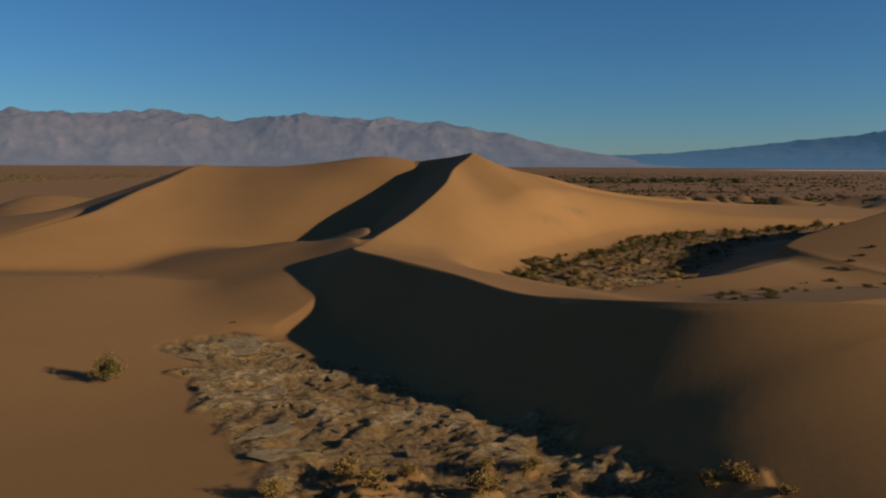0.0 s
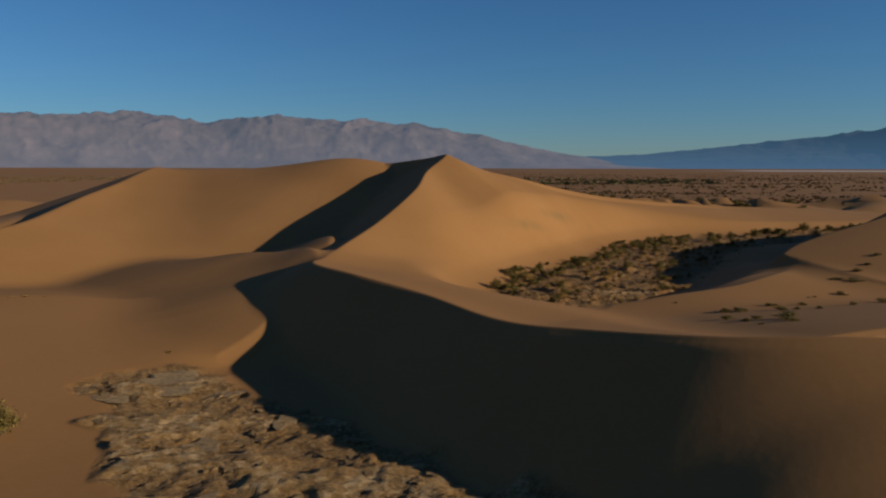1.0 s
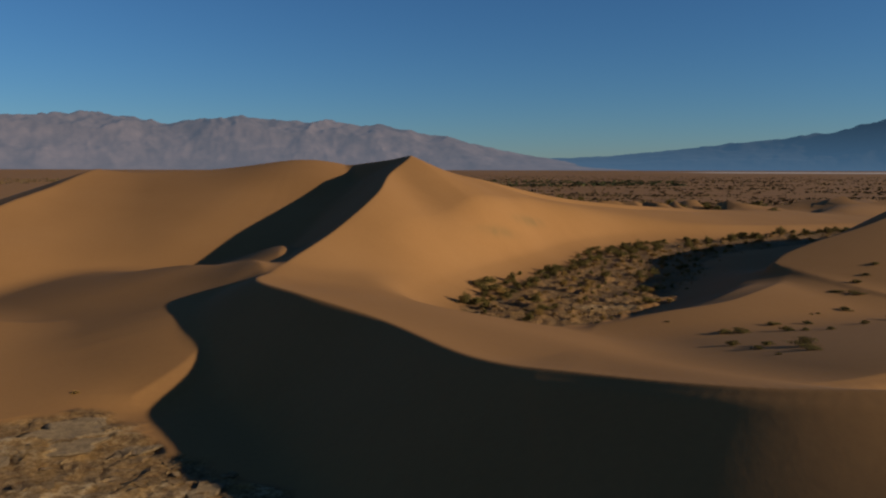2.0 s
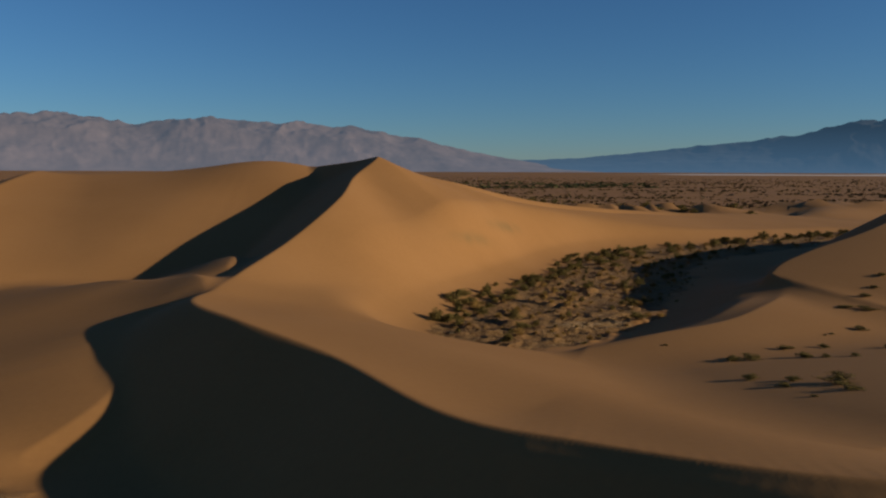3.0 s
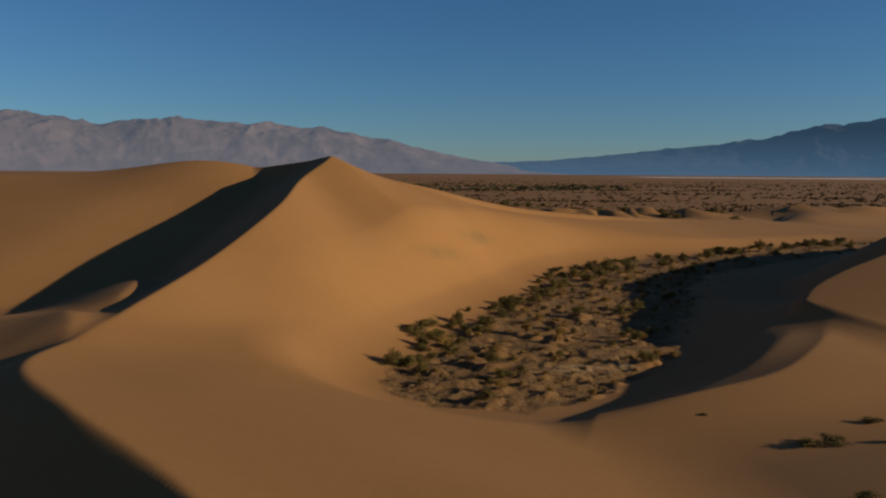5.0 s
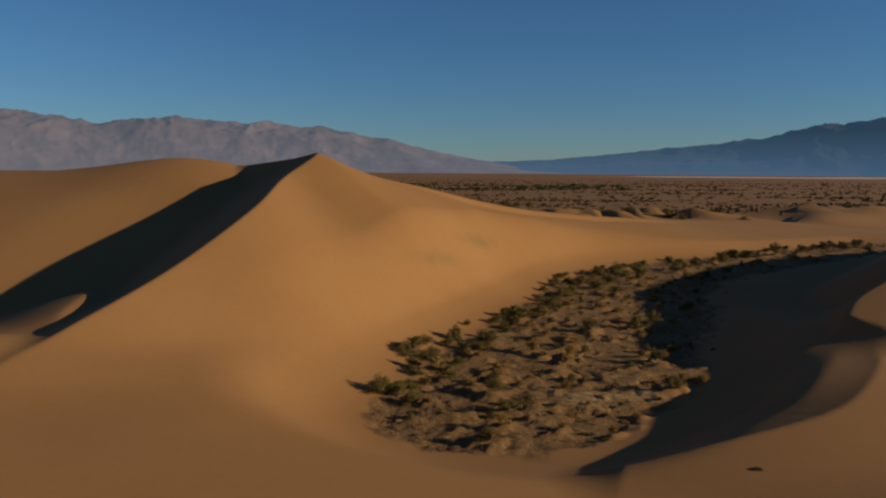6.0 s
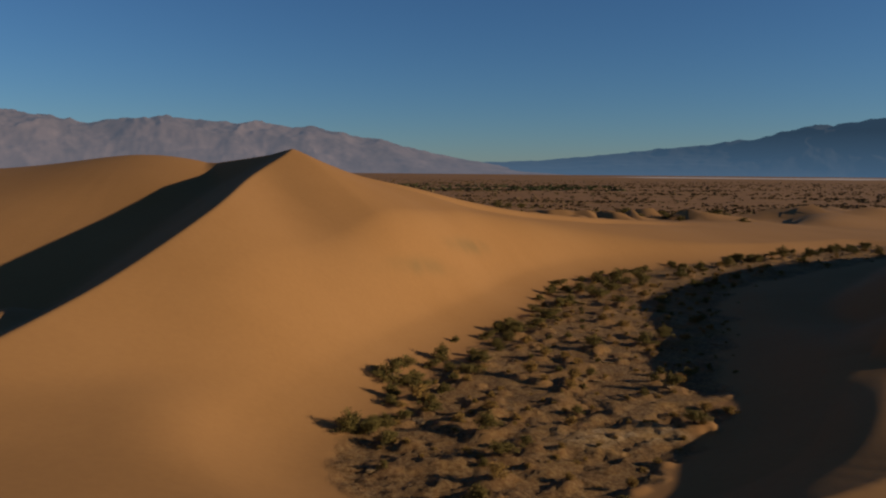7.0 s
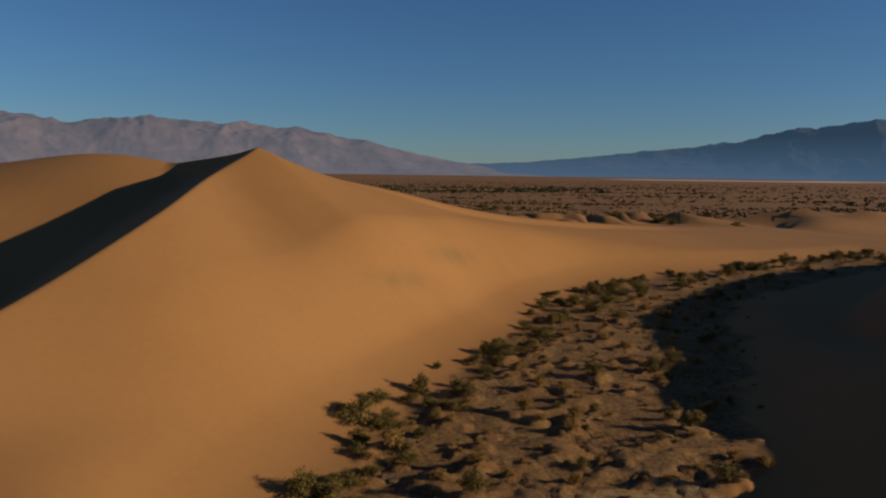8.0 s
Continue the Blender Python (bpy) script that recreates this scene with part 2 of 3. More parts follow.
def land(x, y):
    """Height, share of bare dried mud, share of gravel plain, share of pale upper crust, share of dark lag on the sand."""
    x, y = np.asarray(x, float), np.asarray(y, float)
    far = smooth(200, 420, np.hypot(x - 10, y - 90))
    z = 0.35 * (fractal(x / 23, y / 23, 3, 3) - 0.5) * (1 - 0.6 * far)
    inside = (x > -260) & (x < 330) & (y > -120) & (y < 420)
    xi, yi, zi = x[inside], y[inside], z[inside]
    for rows, k, rounded in DUNES:
        zi = soft_max(zi, dune(xi, yi, rows, rounded), k)
    along_face = np.clip(((xi + 19) * 9 + (yi - 91) * 27) / 810, 0, 1)
    hollow = np.exp(-(np.hypot(xi + 19 - 9 * along_face, yi - 91 - 27 * along_face) / 6) ** 2)
    z[inside] = soft_max(zi, whaleback(xi, yi), 0.9) - 0.5 * hollow - 0.3 * np.exp(-(np.hypot(xi + 10.5, yi - 53.4) / 2.5) ** 2)
    edge = 0.5 * (fractal(x / 3.1, y / 3.1, 4, 8) - 0.5) + 0.55 * smooth(60, 54, y) * (fractal(x / 5.5, y / 2.4, 4, 12) - 0.5)
    near_flat, _ = along(x, y, NEAR_FLAT)
    far_flat, beyond = along(x, y, FAR_FLAT)
    b = np.maximum(beyond + 1.4, 0)
    cap = np.where(b < 6, 0.055 * b * b, 1.98 + 0.66 * (b - 6)) + 0.05
    away = smooth(5, 12, b)
    z = -soft_max(-z, -cap, 1.2) * (1 - away) + z * away
    flat = np.minimum(near_flat, far_flat) + edge
    low = 1 - smooth(0.5, 1.0, z)
    mud = (1 - smooth(0.82, 0.98, flat)) * low
    plates = fractal(x / 2.3, y / 2.3, 4, 21)
    heap, blown = hummocks(x, y)
    z = z + mud * (0.12 * (plates - 0.5) - 0.05 + (0.35 + 0.65 * np.maximum(smooth(90, 84, y), smooth(9, 4, np.hypot(x - 24, y - 82)))) * crust(x, y)) + np.where(y < 40, 1, low) * heap
    mud = mud * (1 - np.where(y < 40, 0.85, 0.3) * blown)
    reach = y - np.where(x > 0, 232 + 28 * smooth(55, 110, x), 232 - 2.4 * x) + 50 * (fractal(x / 45, y / 45, 4, 5) - 0.5)
    plain = np.maximum(smooth(-6, 10, reach), smooth(260, 330, np.abs(x)))
    band = np.exp(-((reach + 16) / 16) ** 2) * smooth(30, 60, x) * (1 - smooth(0.0, 0.6, plain))
    z = z + band * 3.0 * smooth(0.5, 0.72, fractal(x / 11, y / 8, 3, 44)) + 9 * smooth(1300, 4000, np.hypot(x, y))
    z = z + plain * 1.0 * (fractal(x / 9, y / 9, 3, 40) - 0.5) * (1 - far)
    plain = plain * np.where(x < 0, 1 - 0.72 * smooth(0, -60, x), 1)
    pale = np.maximum(smooth(0.02, 0.2, crust(x, y)), 0.3 * smooth(64, 56, y)) * mud * np.clip(0.1 + 0.8 * smooth(64, 56, y) + 0.7 * smooth(7, 3, np.hypot(x - 23, y - 78)), 0, 1)
    lag = 0
    for cx, cy, tx, ty, strong in ((22.5, 120.8, 0.62, 0.78, 1.0), (15.9, 109, 0.71, 0.7, 0.8)):
        u, v = (x - cx) * tx + (y - cy) * ty, (x - cx) * ty - (y - cy) * tx
        lag = lag + strong * np.exp(-(u / 4.2) ** 2 - ((v + 0.1 * u) / 0.5) ** 2)
    lag = np.clip(lag * (1.9 * fractal(x / 1.6, y / 1.6, 3, 91) - 0.1), 0, 1)
    return z, mud, plain, pale, lag


def steps(parts):
    return np.concatenate([np.arange(a, b, d) for a, b, d in parts] + [[parts[-1][1]]])


def outwards(mid, reach, grow=1.07):
    """Adds ever wider steps on both sides, out to the horizon."""
    out, step, v = [], 0.4, 0.0
    while v < reach:
        step = min(step * grow, 90)
        v += step
        out.append(v)
    out = np.array(out)
    return np.concatenate((mid[0] - out[::-1], mid, mid[-1] + out))


XS = outwards(steps([(-62, -20, 0.4), (-20, 36, 0.15), (36, 75, 0.4)]), 4700)
YS = outwards(steps([(10, 20, 0.4), (20, 54, 0.14), (54, 72, 0.22), (72, 104, 0.19), (104, 160, 0.42)]), 4700)
GX, GY = (g.ravel() for g in np.meshgrid(XS, YS))
LAND = land(GX, GY)


def wind_smoothed(z, mud):
    """The wind has evened out the long flank between the near crest and the mud."""
    flank = np.array(sorted((row[0], row[1]) for row in MAIN_CREST[:6]))
    below = np.interp(GX, flank[:, 0], flank[:, 1]) - GY
    where = smooth(0.8, 5.0, below) * smooth(8, 11, GX) * smooth(29, 26, GX) * smooth(20, 22, GY) * (1 - smooth(0.0, 0.1, mud)) * (1 - hummocks(GX, GY)[1])
    g = z.reshape(len(YS), len(XS))
    for _ in range(3):
        for axis in (0, 1):
            g = sum(np.roll(g, k, axis) for k in range(-6, 7)) / 13
    return z + where * (g.ravel() - z)


LAND = (wind_smoothed(LAND[0], LAND[1]), *LAND[1:])


def sample(x, y, layer=0):
    """Height (0), mud (1) or plain (2) of the ground sheet at a place."""
    i = min(max(int(np.searchsorted(XS, x)) - 1, 0), len(XS) - 2)
    j = min(max(int(np.searchsorted(YS, y)) - 1, 0), len(YS) - 2)
    u, v = (x - XS[i]) / (XS[i + 1] - XS[i]), (y - YS[j]) / (YS[j + 1] - YS[j])
    g, k = LAND[layer], j * len(XS) + i
    return float((g[k] * (1 - u) + g[k + 1] * u) * (1 - v) + (g[k + len(XS)] * (1 - u) + g[k + len(XS) + 1] * u) * v)


def ground_at(x, y):
    return sample(x, y)


# ---- materials ----
def material(name, rough=0.9):
    m = bpy.data.materials.new(name)
    m.use_nodes = True
    b = m.node_tree.nodes["Principled BSDF"]
    b.inputs["Roughness"].default_value = rough
    b.inputs["Specular IOR Level"].default_value = 0.15
    return m, m.node_tree.nodes, m.node_tree.links, b


def noise_node(n, l, scale, detail=4, vector=None, rough=0.6):
    t = n.new("ShaderNodeTexNoise")
    t.inputs["Scale"].default_value, t.inputs["Detail"].default_value, t.inputs["Roughness"].default_value = scale, detail, rough
    if vector is not None:
        l.new(vector, t.inputs["Vector"])
    return t.outputs["Fac"]


def ramp(n, l, fac, stops):
    r = n.new("ShaderNodeValToRGB")
    while len(r.color_ramp.elements) < len(stops):
        r.color_ramp.elements.new(0.5)
    for e, (p, c) in zip(r.color_ramp.elements, stops):
        e.position, e.color = p, (*c, 1)
    l.new(fac, r.inputs["Fac"])
    return r.outputs["Color"]


def mix(n, l, fac, a, b):
    m = n.new("ShaderNodeMix")
    m.data_type = "RGBA"
    for key, value in (("Factor", fac), ("A", a), ("B", b)):
        slot = [i for i in m.inputs if i.name == key and i.type == ("VALUE" if key == "Factor" else "RGBA")][0]
        if isinstance(value, (tuple, float, int)):
            slot.default_value = value if key == "Factor" else (*value, 1)
        else:
            l.new(value, slot)
    return [o for o in m.outputs if o.type == "RGBA"][0]


def bump(n, l, b, height, strength, distance, after=None):
    k = n.new("ShaderNodeBump")
    k.inputs["Strength"].default_value, k.inputs["Distance"].default_value = strength, distance
    l.new(height, k.inputs["Height"])
    if after is not None:
        l.new(after, k.inputs["Normal"])
    l.new(k.outputs["Normal"], b.inputs["Normal"])
    return k.outputs["Normal"]


def ground_material():
    m, n, l, b = material("desert_ground", 0.95)
    pos = n.new("ShaderNodeNewGeometry").outputs["Position"]
    at = {}
    for name in ("mud", "plain", "salt", "pale", "lag"):
        a = n.new("ShaderNodeAttribute")
        a.attribute_name = name
        at[name] = a.outputs["Fac"]
    big, fine = noise_node(n, l, 0.06, 4, pos), noise_node(n, l, 3.0, 5, pos)
    sand = ramp(n, l, big, [(0.3, (0.24, 0.112, 0.037)), (0.7, (0.275, 0.132, 0.047))])
    sand = mix(n, l, 0.12, sand, ramp(n, l, fine, [(0.3, (0.19, 0.10, 0.035)), (0.7, (0.32, 0.18, 0.06))]))
    lag = n.new("ShaderNodeMath")
    lag.operation = "MULTIPLY"
    lag.inputs[1].default_value = 0.55
    l.new(at["lag"], lag.inputs[0])
    sand = mix(n, l, lag.outputs[0], sand, (0.12, 0.085, 0.035))
    soil = ramp(n, l, noise_node(n, l, 0.8, 9, pos, 0.75), [(0.32, (0.07, 0.032, 0.012)), (0.52, (0.12, 0.056, 0.019)), (0.7, (0.25, 0.125, 0.04))])
    crust = ramp(n, l, noise_node(n, l, 1.7, 9, pos, 0.75), [(0.42, (0.19, 0.1, 0.037)), (0.5, (0.38, 0.235, 0.105)), (0.58, (0.6, 0.42, 0.235))])
    mud = mix(n, l, at["pale"], soil, crust)
    drift = ramp(n, l, noise_node(n, l, 0.55, 6, pos, 0.7), [(0.47, (0, 0, 0)), (0.58, (0.8, 0.8, 0.8))])
    share = n.new("ShaderNodeMath")
    share.operation, share.use_clamp = "MULTIPLY_ADD", True
    share.inputs[1].default_value, share.inputs[2].default_value = 1.6, 0.25
    l.new(at["pale"], share.inputs[0])
    blown = n.new("ShaderNodeMath")
    blown.operation = "MULTIPLY"
    l.new(drift, blown.inputs[0])
    l.new(share.outputs[0], blown.inputs[1])
    mud = mix(n, l, blown.outputs[0], mud, (0.35, 0.182, 0.052))
    clay = ramp(n, l, noise_node(n, l, 0.9, 8, pos, 0.8), [(0.38, (0.9, 0.9, 0.9)), (0.48, (0, 0, 0))])
    mud = mix(n, l, clay, mud, (0.085, 0.042, 0.016))
    grit = ramp(n, l, noise_node(n, l, 5.0, 8, pos, 0.8), [(0.42, (0.07, 0.036, 0.014)), (0.5, (0.25, 0.145, 0.06)), (0.58, (0.5, 0.33, 0.16))])
    mud = mix(n, l, 0.3, mud, grit)
    gravel = ramp(n, l, noise_node(n, l, 0.05, 8, pos, 0.75), [(0.3, (0.145, 0.068, 0.024)), (0.55, (0.215, 0.103, 0.037)), (0.72, (0.3, 0.155, 0.06))])
    colour = mix(n, l, at["mud"], sand, mud)
    colour = mix(n, l, at["plain"], colour, gravel)
    colour = mix(n, l, at["salt"], colour, (0.5, 0.42, 0.38))
    l.new(colour, b.inputs["Base Color"])
    ripples = bump(n, l, b, noise_node(n, l, 1.6, 6, pos), 0.07, 0.12)
    rough = n.new("ShaderNodeMath")
    rough.operation = "MULTIPLY"
    l.new(noise_node(n, l, 3.0, 10, pos, 0.8), rough.inputs[0])
    l.new(at["mud"], rough.inputs[1])
    bump(n, l, b, rough.outputs[0], 0.9, 0.24, ripples)
    return m


GROUND = ground_material()


def rock_material(name, dark, light, haze_glow, thick):
    """Bare rock with distance haze painted on as a blue glow of its own."""
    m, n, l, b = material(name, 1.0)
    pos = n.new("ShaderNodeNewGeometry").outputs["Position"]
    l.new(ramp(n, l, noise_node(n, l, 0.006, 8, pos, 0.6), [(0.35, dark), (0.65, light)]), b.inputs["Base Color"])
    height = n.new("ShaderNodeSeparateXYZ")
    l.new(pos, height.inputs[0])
    haze_by_height = n.new("ShaderNodeMapRange")  # the painted haze glows strongest over the valley floor
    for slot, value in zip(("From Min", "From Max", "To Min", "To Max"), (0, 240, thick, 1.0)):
        haze_by_height.inputs[slot].default_value = value
    l.new(height.outputs["Z"], haze_by_height.inputs["Value"])
    b.inputs["Emission Color"].default_value = (*haze_glow, 1)
    l.new(haze_by_height.outputs["Result"], b.inputs["Emission Strength"])
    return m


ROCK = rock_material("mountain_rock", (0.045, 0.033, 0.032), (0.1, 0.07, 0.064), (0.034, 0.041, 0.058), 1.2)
# the right range's shade is painted in: near-black base colour, dimmer glow
SHADE_PAINTED_ROCK = rock_material("shade_painted_mountain_rock", (0.01, 0.0095, 0.0105), (0.015, 0.014, 0.015), (0.0125, 0.026, 0.046), 2.2)


def leaf_material(name, dark, light):
    m, n, l, b = material(name, 0.8)
    isle = n.new("ShaderNodeNewGeometry").outputs["Random Per Island"]
    l.new(ramp(n, l, isle, [(0.0, dark), (1.0, light)]), b.inputs["Base Color"])
    return m


GREEN = leaf_material("olive_leaves", (0.055, 0.043, 0.012), (0.2, 0.14, 0.035))
STRAW = leaf_material("dry_straw", (0.14, 0.078, 0.02), (0.36, 0.21, 0.055))
TWIG = leaf_material("grey_twigs", (0.07, 0.05, 0.03), (0.13, 0.09, 0.055))
FAR_SCRUB = leaf_material("far_dark_scrub", (0.035, 0.04, 0.016), (0.085, 0.08, 0.03))
SCRUB = leaf_material("far_scrub", (0.07, 0.046, 0.019), (0.155, 0.098, 0.04))


def mesh_object(name, verts, faces, mat, shade=True):
    me = bpy.data.meshes.new(name)
    me.from_pydata(verts, [], faces)
    me.materials.append(mat)
    if shade:
        me.shade_smooth()
    return new(name, me)


# ---- the ground: one sheet, fine where the way passes, coarse towards the horizon ----
def build_ground():
    xs, ys, (z, mud, plain, pale, lag) = XS, YS, LAND
    verts = np.column_stack((GX, GY, z))
    nx, ny = len(xs), len(ys)
    i = np.arange(nx * ny).reshape(ny, nx)
    quads = np.stack((i[:-1, :-1], i[:-1, 1:], i[1:, 1:], i[1:, :-1]), -1).reshape(-1, 4)
    me = bpy.data.meshes.new("ground")
    me.vertices.add(len(verts))
    me.vertices.foreach_set("co", verts.ravel())
    me.loops.add(quads.size)
    me.loops.foreach_set("vertex_index", quads.ravel())
    me.polygons.add(len(quads))
    me.polygons.foreach_set("loop_start", np.arange(0, quads.size, 4))
    me.update(calc_edges=True)
    dist = np.hypot(GX, GY)
    salt = smooth(2300, 2500, dist) * (1 - smooth(2900, 3100, dist)) * smooth(0.45, 0.55, fractal(GX / 700, GY / 700, 3, 60)) * smooth(0, 400, GX)
    for name, values in (("mud", mud), ("plain", plain), ("salt", salt), ("pale", pale), ("lag", lag)):
        a = me.attributes.new(name, "FLOAT", "POINT")
        a.data.foreach_set("value", values)
    me.materials.append(GROUND)
    me.shade_smooth()
    return tagged(new("ground", me), "wind-shaped ochre dune sand around flats of cracked dried mud", "ground", kind="structure")


build_ground()


# ---- mountains round the valley ----
def mountains(name, label, bearings, heights, r0, r1, seed, mat):
    """A range in a ring sector: bearings clockwise from ahead, in degrees, and the skyline's rise over its distance."""
    th = np.radians(np.arange(bearings[0], bearings[-1], 0.08))
    rise = 0.94 * np.interp(np.degrees(th), bearings, heights) - 0.0008
    rr = np.linspace(0, 1, 70)
    T, U = np.meshgrid(th, rr)
    r = r0 + (r1 - r0) * U
    x, y = r * np.sin(T), r * np.cos(T)
    ridged = 1 - np.abs(2 * fractal(x / 520, y / 520, 5, seed) - 1)
    gullies = 1 - np.abs(2 * fractal(x / 230, y / 230, 5, seed + 9) - 1)
    shape = smooth(0, 0.75, U) ** 1.2 * (0.62 + 0.38 * ridged ** 2) + 0.17 * gullies * smooth(0.05, 0.3, U) * (1 - 0.7 * U)
    shape = shape * (1 - 0.35 * smooth(0.8, 1.0, U))
    top = (shape / r).max(axis=0)
    kernel = np.ones(31) / 31
    top = np.convolve(np.pad(top, 15, mode="edge"), kernel, mode="valid")
    z = 12 * smooth(0, 0.3, U) * np.minimum(1, rise / 0.012)[None, :] + shape * (rise / top)[None, :] - 6 * (1 - smooth(0, 0.06, U))
    nx, ny = len(th), len(rr)
    i = np.arange(nx * ny).reshape(ny, nx)
    quads = np.stack((i[:-1, :-1], i[1:, :-1], i[1:, 1:], i[:-1, 1:]), -1).reshape(-1, 4)
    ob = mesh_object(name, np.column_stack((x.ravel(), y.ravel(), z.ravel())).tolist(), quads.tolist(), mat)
    return tagged(ob, label, "mountains", kind="structure")


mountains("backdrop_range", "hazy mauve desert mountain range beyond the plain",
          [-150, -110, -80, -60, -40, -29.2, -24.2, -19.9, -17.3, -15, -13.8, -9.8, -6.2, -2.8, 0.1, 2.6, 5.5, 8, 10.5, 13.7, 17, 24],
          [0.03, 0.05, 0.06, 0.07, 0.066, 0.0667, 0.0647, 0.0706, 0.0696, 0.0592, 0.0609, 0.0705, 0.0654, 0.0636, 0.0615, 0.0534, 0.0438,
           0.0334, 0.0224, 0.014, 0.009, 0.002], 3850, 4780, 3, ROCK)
mountains("backdrop_range_shaded", "mountain range with its shade painted in dark blue, beyond the plain",
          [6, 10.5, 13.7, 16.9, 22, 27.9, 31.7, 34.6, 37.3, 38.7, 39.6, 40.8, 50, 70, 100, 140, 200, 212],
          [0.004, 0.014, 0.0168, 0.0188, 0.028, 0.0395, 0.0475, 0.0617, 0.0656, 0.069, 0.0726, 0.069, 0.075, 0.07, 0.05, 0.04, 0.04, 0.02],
          3950, 4800, 14, SHADE_PAINTED_ROCK)


# ---- dried mud plates on the flats ----
def plate_material(name, low, mid, high):
    m, n, l, b = material(name, 0.95)
    info = n.new("ShaderNodeObjectInfo")
    pos = n.new("ShaderNodeNewGeometry").outputs["Position"]
    own = ramp(n, l, info.outputs["Random"], [(0.0, low), (0.5, mid), (1.0, high)])
    spots = ramp(n, l, noise_node(n, l, 2.5, 9, pos, 0.8), [(0.4, (0.1, 0.055, 0.024)), (0.6, (0.36, 0.23, 0.115))])
    l.new(mix(n, l, 0.6, own, spots), b.inputs["Base Color"])
    bump(n, l, b, noise_node(n, l, 3.0, 10, pos, 0.8), 0.9, 0.25)
    return m


PLATE = plate_material("dried_mud_plate", (0.15, 0.08, 0.03), (0.23, 0.132, 0.053), (0.31, 0.2, 0.095))
PALE_PLATE = plate_material("pale_mud_slab", (0.33, 0.225, 0.12), (0.38, 0.26, 0.14), (0.43, 0.3, 0.165))


def plate_mesh(seed, mat):
    """A shard of crust: a ragged outline, an undercut rim and a slightly dished top."""
    rnd = random.Random(seed)
    count = rnd.randint(13, 17)
    waves = [(rnd.uniform(0.06, 0.2), k, rnd.uniform(0, 6.28)) for k in (2, 3, 5)]
    ring = []
    for i in range(count):
        a = 2 * math.pi * (i + rnd.uniform(-0.35, 0.35)) / count
        r = 0.78 + sum(w * math.sin(k * a + f) for w, k, f in waves) + rnd.uniform(-0.09, 0.09)
        ring.append((r * math.cos(a), 0.7 * r * math.sin(a)))
    verts = []
    for grow, z in ((0.9, -0.6), (1.0, 0.5), (0.86, 0.92)):
        verts += [(x * grow, y * grow, z + (rnd.uniform(-0.3, 0.2) if z > 0 else 0)) for x, y in ring]
    verts.append((0, 0, 0.75))
    faces = []
    for k in range(2):
        for i in range(count):
            j = (i + 1) % count
            faces.append((k * count + i, k * count + j, (k + 1) * count + j, (k + 1) * count + i))
    faces += [(2 * count + i, 2 * count + (i + 1) % count, 3 * count) for i in range(count)]
    me = bpy.data.meshes.new("mud_plate")
    me.from_pydata(verts, [], faces)
    me.materials.append(mat)
    return me


PLATES = [plate_mesh(100 + i, PLATE) for i in range(14)]
SLABS = [plate_mesh(130 + i, PALE_PLATE) for i in range(4)]
ground = bpy.data.objects["ground"]


def scatter_plates(rows, count, seed, sizes, first=0.0, last=1.0):
    rnd = random.Random(seed)
    c = curve_rows(rows, 0.5)
    made, tries = 0, 0
    while made < count and tries < 9000:
        tries += 1
        row = c[int(rnd.uniform(first, last) * (len(c) - 1))]
        a, r = rnd.uniform(0, 2 * math.pi), row[2] * math.sqrt(rnd.random())
        x, y = row[0] + r * math.cos(a), row[1] + r * math.sin(a)
        if sample(x, y, 1) < 0.5:
            continue
        size = sizes[0] + (sizes[1] - sizes[0]) * rnd.random() ** 2.2
        ob = new("mud_plate", rnd.choice(PLATES))
        ob.parent = ground
        thick = rnd.uniform(0.035, 0.08) * (0.5 + size)
        ob.matrix_basis = pose(x, y, sample(x, y) + 0.01, rnd.gauss(0, 4), rnd.gauss(0, 4), rnd.uniform(0, 360)) @ Matrix.Diagonal((size, size, thick, 1))
        made += 1


